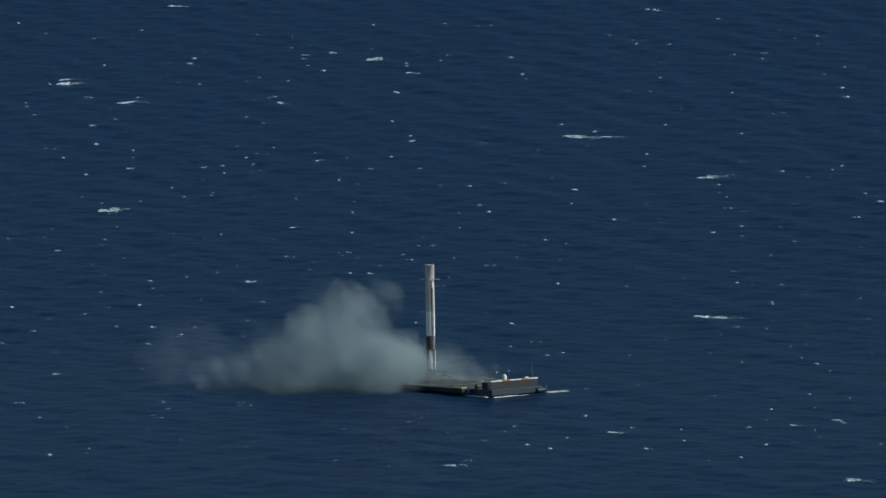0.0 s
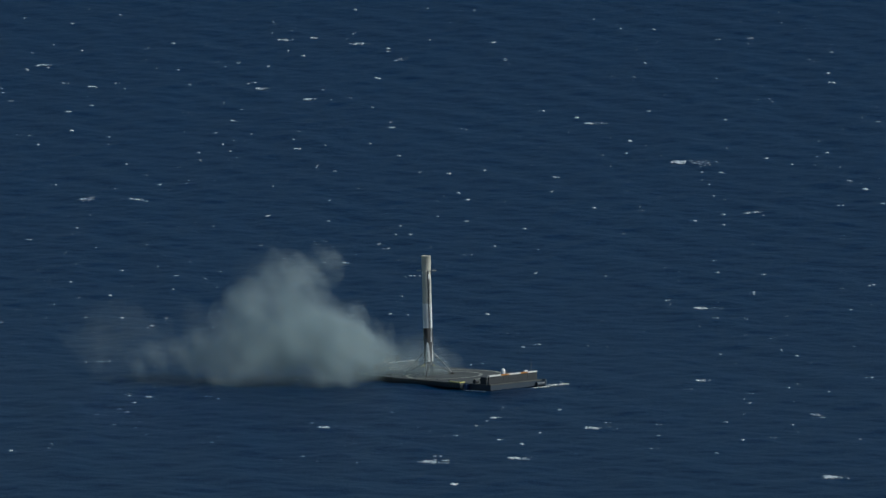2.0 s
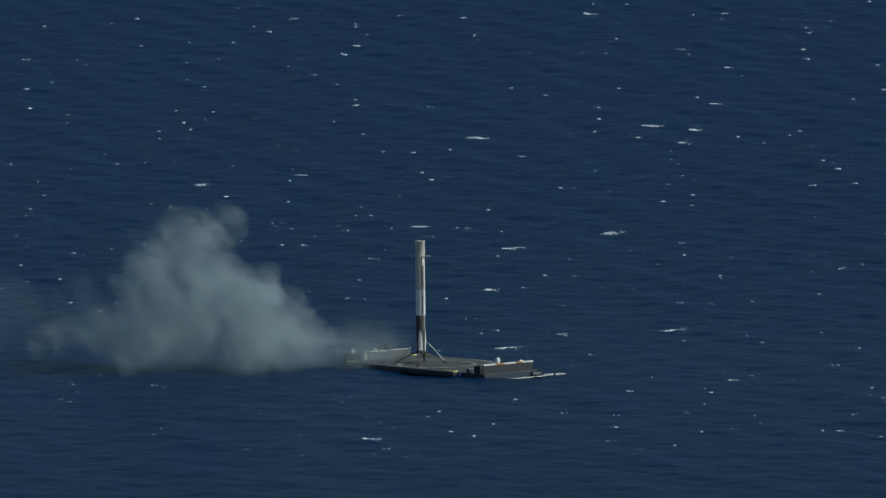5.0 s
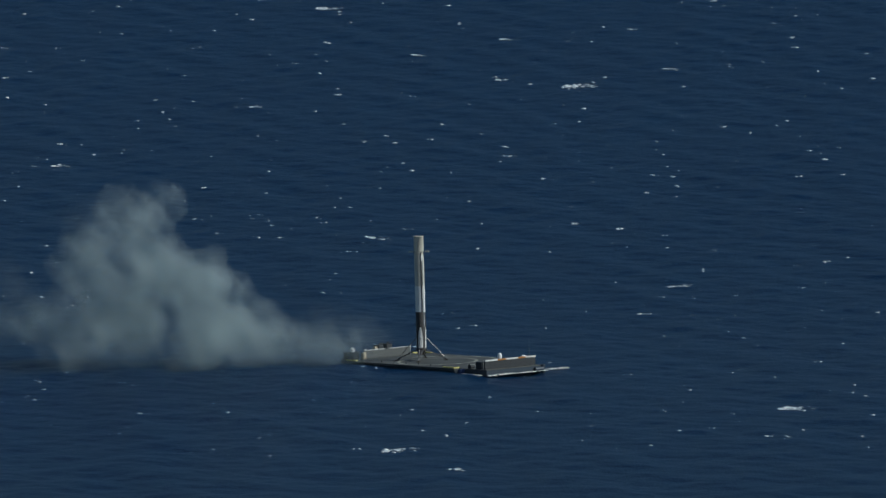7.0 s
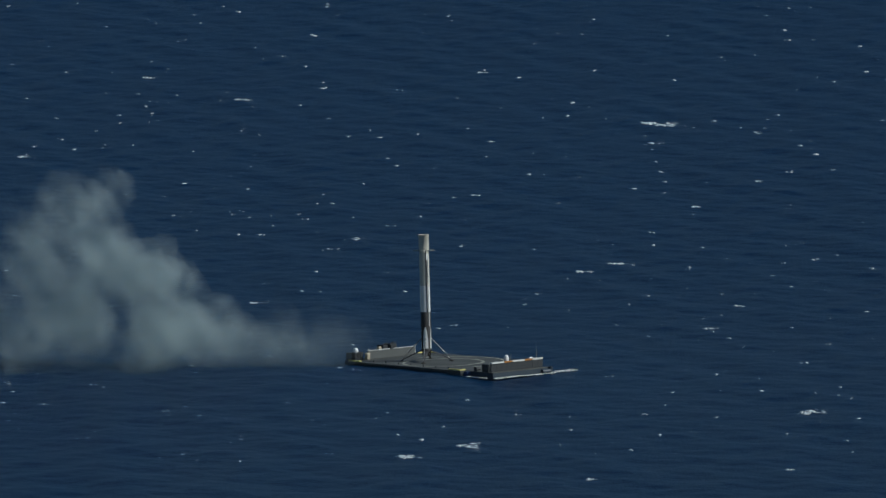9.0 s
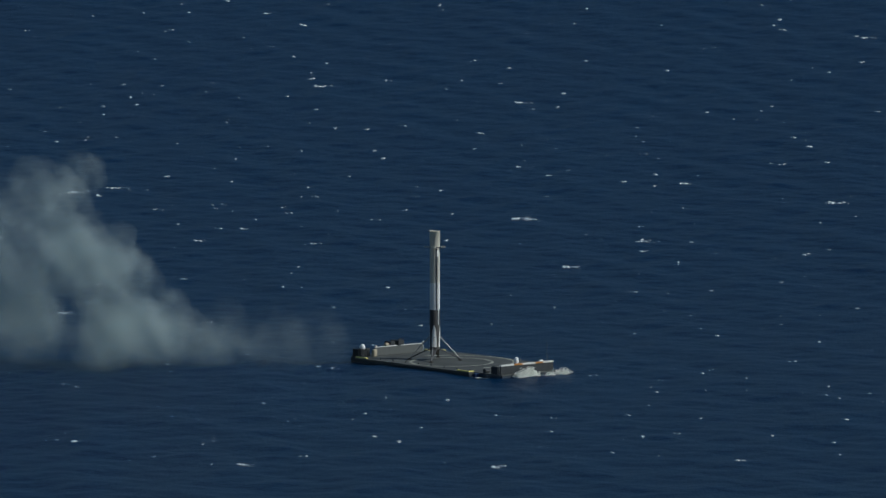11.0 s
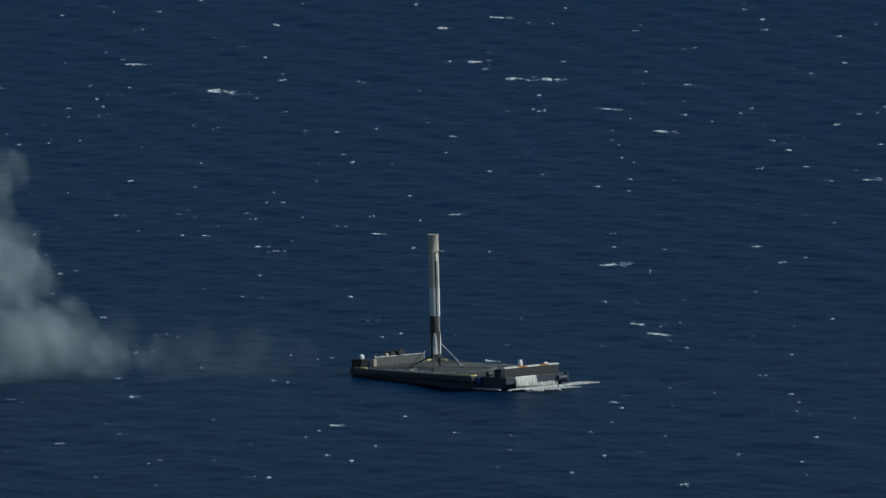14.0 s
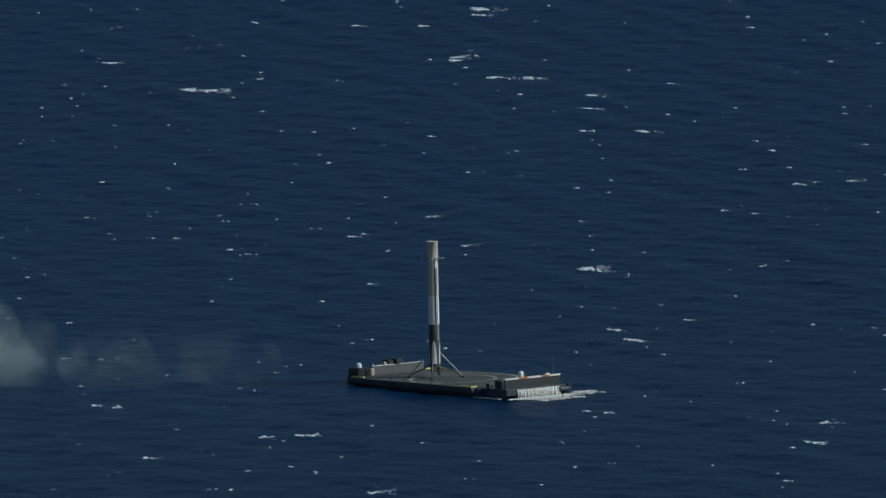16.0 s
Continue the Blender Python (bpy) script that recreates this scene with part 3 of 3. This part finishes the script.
def whitecap_mesh(x, y, length, g):
    """A breaking crest: a bright front that curves, with torn streaks trailing behind it."""
    n = int(24 + 9 * length)
    s = g.beta(0.7, 1.9, n)
    # torn gaps along the crest
    s = s[np.sin(s * g.uniform(9, 17) + g.uniform(0, 6)) + g.normal(0, 0.5, n) > -0.45]
    n = len(s)
    bend = g.uniform(-0.5, 0.5)
    px = (s - 0.5) * length + g.normal(0, 0.05 * length, n)
    py = bend * length * (s - 0.3) * 1.3 + g.normal(0, 0.24 * length + 0.9, n) * (0.35 + s)
    r = (0.07 + 0.36 * g.uniform(size=n) ** 2.4) * (0.5 + 0.032 * length) * (1.45 - 1.1 * s)
    z = sea_z(x + px, y + py)
    return lumps_mesh("whitecap", np.stack([px, py, z + 0.02], -1), np.stack([r * (1.1 + 2.6 * s) * g.uniform(0.7, 1.4, n), r * g.uniform(0.8, 2.0, n)], -1), r * g.uniform(0.25, 0.9, n) * (1.2 - s), g, FOAM if length > 4.5 or g.uniform() < 0.35 else THIN_FOAM)


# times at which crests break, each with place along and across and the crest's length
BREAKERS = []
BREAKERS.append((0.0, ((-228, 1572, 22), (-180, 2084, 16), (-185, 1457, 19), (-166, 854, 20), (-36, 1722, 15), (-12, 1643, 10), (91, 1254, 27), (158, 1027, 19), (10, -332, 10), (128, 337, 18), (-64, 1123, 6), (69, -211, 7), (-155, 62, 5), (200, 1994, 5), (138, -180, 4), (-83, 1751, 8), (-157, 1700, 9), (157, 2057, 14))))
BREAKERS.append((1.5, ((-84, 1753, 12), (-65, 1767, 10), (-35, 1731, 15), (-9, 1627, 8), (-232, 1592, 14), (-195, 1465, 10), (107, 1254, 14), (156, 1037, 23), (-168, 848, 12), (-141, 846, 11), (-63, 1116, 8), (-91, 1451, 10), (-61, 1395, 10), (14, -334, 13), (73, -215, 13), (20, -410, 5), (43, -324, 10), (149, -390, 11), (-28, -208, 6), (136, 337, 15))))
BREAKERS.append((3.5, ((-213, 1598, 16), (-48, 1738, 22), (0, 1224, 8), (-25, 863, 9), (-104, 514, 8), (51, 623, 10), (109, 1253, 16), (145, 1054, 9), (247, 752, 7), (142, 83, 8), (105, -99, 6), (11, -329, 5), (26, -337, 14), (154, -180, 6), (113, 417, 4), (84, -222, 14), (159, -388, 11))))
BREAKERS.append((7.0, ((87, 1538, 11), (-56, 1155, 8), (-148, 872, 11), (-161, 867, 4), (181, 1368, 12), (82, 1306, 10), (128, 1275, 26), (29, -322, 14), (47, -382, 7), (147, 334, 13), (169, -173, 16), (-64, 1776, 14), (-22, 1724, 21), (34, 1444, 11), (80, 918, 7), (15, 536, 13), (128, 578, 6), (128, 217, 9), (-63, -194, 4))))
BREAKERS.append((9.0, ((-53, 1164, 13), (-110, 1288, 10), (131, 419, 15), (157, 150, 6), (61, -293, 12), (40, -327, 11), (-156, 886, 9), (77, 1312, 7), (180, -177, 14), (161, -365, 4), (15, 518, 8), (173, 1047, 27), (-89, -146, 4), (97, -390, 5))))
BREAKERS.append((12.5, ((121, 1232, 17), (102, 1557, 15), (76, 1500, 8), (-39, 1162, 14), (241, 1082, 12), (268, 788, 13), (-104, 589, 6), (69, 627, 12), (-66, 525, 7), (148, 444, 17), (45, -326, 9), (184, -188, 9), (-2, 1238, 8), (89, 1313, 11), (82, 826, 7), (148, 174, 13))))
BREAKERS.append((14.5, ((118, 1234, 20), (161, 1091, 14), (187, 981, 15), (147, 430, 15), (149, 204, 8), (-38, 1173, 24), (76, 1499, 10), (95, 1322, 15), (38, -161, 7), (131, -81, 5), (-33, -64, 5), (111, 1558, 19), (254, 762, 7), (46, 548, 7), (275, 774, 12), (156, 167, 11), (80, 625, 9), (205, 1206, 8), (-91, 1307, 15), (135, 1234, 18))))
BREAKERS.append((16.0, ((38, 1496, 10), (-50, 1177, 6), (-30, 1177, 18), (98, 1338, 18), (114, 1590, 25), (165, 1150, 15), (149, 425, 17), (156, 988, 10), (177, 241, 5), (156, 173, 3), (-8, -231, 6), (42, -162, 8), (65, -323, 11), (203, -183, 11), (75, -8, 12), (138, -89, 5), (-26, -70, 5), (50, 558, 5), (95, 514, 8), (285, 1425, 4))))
FOAM_ROWS = []


def build_whitecaps():
    g = np.random.default_rng(8)

    def spread(n):
        """Distances over the sea, denser near than far, as crests hide one another."""
        a = g.uniform(0.03, 0.103, n)
        y = np.linspace(-480, 2300, 800)
        return np.interp(a, ((227 - rise(y)) / (y + 2550))[::-1], y[::-1])

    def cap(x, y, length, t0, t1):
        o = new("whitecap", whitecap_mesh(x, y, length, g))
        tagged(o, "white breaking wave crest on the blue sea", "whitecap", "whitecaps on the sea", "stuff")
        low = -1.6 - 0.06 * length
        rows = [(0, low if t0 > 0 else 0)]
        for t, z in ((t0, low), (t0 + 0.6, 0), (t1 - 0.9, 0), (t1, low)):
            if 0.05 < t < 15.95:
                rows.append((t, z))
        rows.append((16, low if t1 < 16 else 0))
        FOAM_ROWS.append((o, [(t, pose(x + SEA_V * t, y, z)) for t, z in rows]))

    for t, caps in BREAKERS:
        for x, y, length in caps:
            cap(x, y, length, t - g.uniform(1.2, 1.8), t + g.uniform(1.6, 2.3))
    for i in range(44):
        # larger breakers through the rest of the time
        y = float(spread(1)[0])
        half = 175 + 0.075 * (y + 430)
        t = g.uniform(4.6, 6.0) if i % 2 else g.uniform(9.8, 11.0)
        cap(g.uniform(-half, half) - SEA_V * t, y if y < -70 or y > 60 else y + 160, g.uniform(5, 11) * (1 + 0.0005 * (y + 430)), t - 1.4, t + 1.5)
    for i in range(250):
        y = float(spread(1)[0])
        half = 175 + 0.075 * (y + 430)
        t = g.uniform(-1.5, 17)
        x = g.uniform(-half, half) - SEA_V * t
        if -70 < y < 40 and abs(x + SEA_V * t) < 90:
            y -= 120
        cap(x, y, 1.6 + g.gamma(1.6, 1.5), t - g.uniform(1.2, 2), t + g.uniform(1.4, 2.4))
    n = 780
    y = spread(n)
    x = g.uniform(-1, 1, n) * (180 + 0.08 * (y + 430)) + 40
    k = g.integers(1, 4, n)
    cx, cy = np.repeat(x, k) + g.normal(0, 0.9, k.sum()), np.repeat(y, k) + g.normal(0, 1.6, k.sum())
    r = (0.06 + 0.30 * g.uniform(size=len(cx)) ** 3.0) * (1 + 0.0005 * (cy + 450))
    me = lumps_mesh("foam_flecks", np.stack([cx, cy, sea_z(cx, cy) + 0.02], -1), np.stack([r * g.uniform(0.9, 2.6, len(cx)), r * 1.8], -1), r * 0.6, g, FOAM)
    o = tagged(new("foam_flecks", me), "small scattered white foam flecks on the sea", "foam", kind="stuff")
    FOAM_ROWS.append((o, [(0, pose(0, 0, 0)), (8, pose(SEA_V * 8, 0, 0)), (16, pose(SEA_V * 16, 0, 0))]))


build_whitecaps()
BARGE_WATER = []


def build_wash():
    """Foam and water thrown up where the swell meets the barge; in the barge's own space."""
    g = np.random.default_rng(21)

    def line(name, label, y0, y1, x0, x1, z0, z1, r0, r1, n, rows, kind="", tall=0.8):
        s = g.uniform(size=n)
        h = g.uniform(size=n) ** 1.6
        crest = 0.3 + 0.7 * np.exp(-(((s - 0.22) / 0.16) ** 2)) + 0.12 * np.sin(s * 23) + 0.1 * np.sin(s * 51)
        c = np.stack([x0 + (x1 - x0) * g.uniform(size=n), y0 + (y1 - y0) * s, z0 + (z1 - z0) * h * crest], -1)
        r = g.uniform(r0, r1, n) * (1.2 - 0.7 * h)
        o = new(name, lumps_mesh(name, c, np.stack([r, r * 1.3], -1), r * tall, g, SPRAY))
        tagged(o, label, "foam", kind=kind)
        BARGE_WATER.append((o, rows))
        return o

    still = [(t, (0, 0, 0.12 * math.sin(t * 1.3))) for t in range(0, 17, 2)]
    line("waterline_foam", "thin white foam along the barge's end", -15, 14, 46.5, 47.6, -0.45, 0.08, 0.08, 0.26, 300, still, "stuff")
    line("waterline_foam", "thin white foam along the barge's side", -17, -16.6, 31, 45, -0.3, 0.15, 0.08, 0.28, 150, still, "stuff")
    line("trailing_foam", "white foam streak trailing off the barge", 15.5, 25, 43, 47.5, -0.4, 0.10, 0.06, 0.22, 170, still, "stuff")
    splash = [(0, (0, 0, -6)), (10.2, (0, 0, -6)), (11.2, (0, 0, 0)), (12.2, (0, 0, 0)), (13.0, (0, 0, -1.2)), (13.9, (0, 0, -5)), (16, (0, 0, -6))]
    line("wave_splash", "white wave bursting against the barge's end", -11, 15, 46.4, 50, -0.6, 4.8, 0.1, 0.34, 8000, splash)
    line("wave_splash", "low white surge running along the barge", 6, 31, 45, 49, -0.6, 3.2, 0.1, 0.32, 3600, splash)
    spread = [(0, (0, 0, -4)), (12.4, (0, 0, -4)), (13.4, (0, 0, 0)), (15.0, (0.5, 0, 0)), (16, (1.0, 0.5, 0))]
    line("spent_foam", "flat white foam spreading over the water", -14, 11, 46.5, 50.5, -0.2, 0.05, 0.1, 0.42, 560, spread, "stuff", 0.3)
    line("spent_foam", "torn white foam drifting off the barge", -12, 7, 49, 60, -0.15, 0.03, 0.1, 0.5, 260, spread, "stuff", 0.3)
    line("spent_foam", "torn white foam drifting off the barge", 11, 22, 43, 53, -0.15, 0.04, 0.1, 0.36, 130, spread, "stuff", 0.3)

    def curtain(name, label, y0, y1, n, w, broken, rows):
        bm = bmesh.new()
        for i in range(n):
            y = y0 + (y1 - y0) * (i + 0.5) / n + float(g.normal(0, 0.08))
            top, low = 2.72 + float(g.normal(0, 0.05)) - float(g.uniform(0, broken)), -0.6 + float(abs(g.normal(0, 0.5)))
            out = 0.35 + float(g.uniform(0, 0.35))
            hw = w * float(g.uniform(0.3, 1.4))
            prof = [(45.5, top + 0.12), (46.25, top + 0.1), (46.25 + out * 0.6, top - 0.6), (46.25 + out, (top + low) / 2), (46.3 + out, low)]
            f = [[bm.verts.new((x, y + s * hw * (1 - 0.12 * k), z)) for k, (x, z) in enumerate(prof)] for s in (-1, 1)]
            bk = [[bm.verts.new((x - 0.12, y + s * hw * (1 - 0.12 * k), z - 0.1)) for k, (x, z) in enumerate(prof)] for s in (-1, 1)]
            for k in range(4):
                bm.faces.new((f[0][k], f[0][k + 1], f[1][k + 1], f[1][k]))
                bm.faces.new((bk[1][k], bk[1][k + 1], bk[0][k + 1], bk[0][k]))
                bm.faces.new((f[0][k], bk[0][k], bk[0][k + 1], f[0][k + 1]))
                bm.faces.new((f[1][k], f[1][k + 1], bk[1][k + 1], bk[1][k]))
        o = part(name, bm, SPRAY, None, "", True)
        tagged(o, label, "water")
        BARGE_WATER.append((o, rows))

    curtain("water_curtain", "white water pouring off the deck edge", -11.0, -1.5, 48, 0.26, 0.0, [(0, (-2.5, 0, -2.6)), (12.6, (-2.5, 0, -2.6)), (13.3, (0, 0, 0)), (14.8, (0, 0, 0)), (15.6, (-2.5, 0, -2.6)), (16, (-2.5, 0, -2.6))])
    curtain("water_curtain", "thin streams of white water off the deck edge", -10.5, 8.5, 84, 0.15, 0.35, [(0, (-2.5, 0, -2.6)), (13.4, (-2.5, 0, -2.6)), (14.3, (0, 0, -0.1)), (16, (0, 0, -0.25))])


build_wash()


def roll_at(t):
    for (a, rx0, ry0), (b, rx1, ry1) in zip(ROLL, ROLL[1:]):
        if a <= t <= b:
            k = (t - a) / (b - a)
            return pose(0, 0, 0, rx0 + (rx1 - rx0) * k, ry0 + (ry1 - ry0) * k)
    return pose(0, 0, 0)


# ---- what moves ----
def motions():
    walk(sea, [(0, pose(0, 0, 0)), (8, pose(SEA_V * 8, 0, 0)), (16, pose(SEA_V * 16, 0, 0))])
    walk(barge, [(t, pose(0, 0, heave(t), rx, ry) @ CENTRE) for t, rx, ry in ROLL])
    walk(booster, [(t, pose(0, 0, heave(t), rx, ry) @ pose(-0.45, 0, TOP)) for t, rx, ry in ROLL])
    for o, rows in SMOKE_ROWS + FOAM_ROWS:
        walk(o, rows)
    for o, rows in BARGE_WATER:
        ride = o.name.startswith("water_curtain")
        times = sorted({t for t, _ in rows} | {t for t, _, _ in ROLL if ride and t > 12})
        at = [[float(np.interp(t, [r[0] for r in rows], [r[1][k] for r in rows])) for k in range(3)] for t in times]
        walk(o, [(t, pose(0, 0, heave(t) if ride else 0) @ roll_at(t) @ CENTRE @ pose(*p)) for t, p in zip(times, at)])


motions()
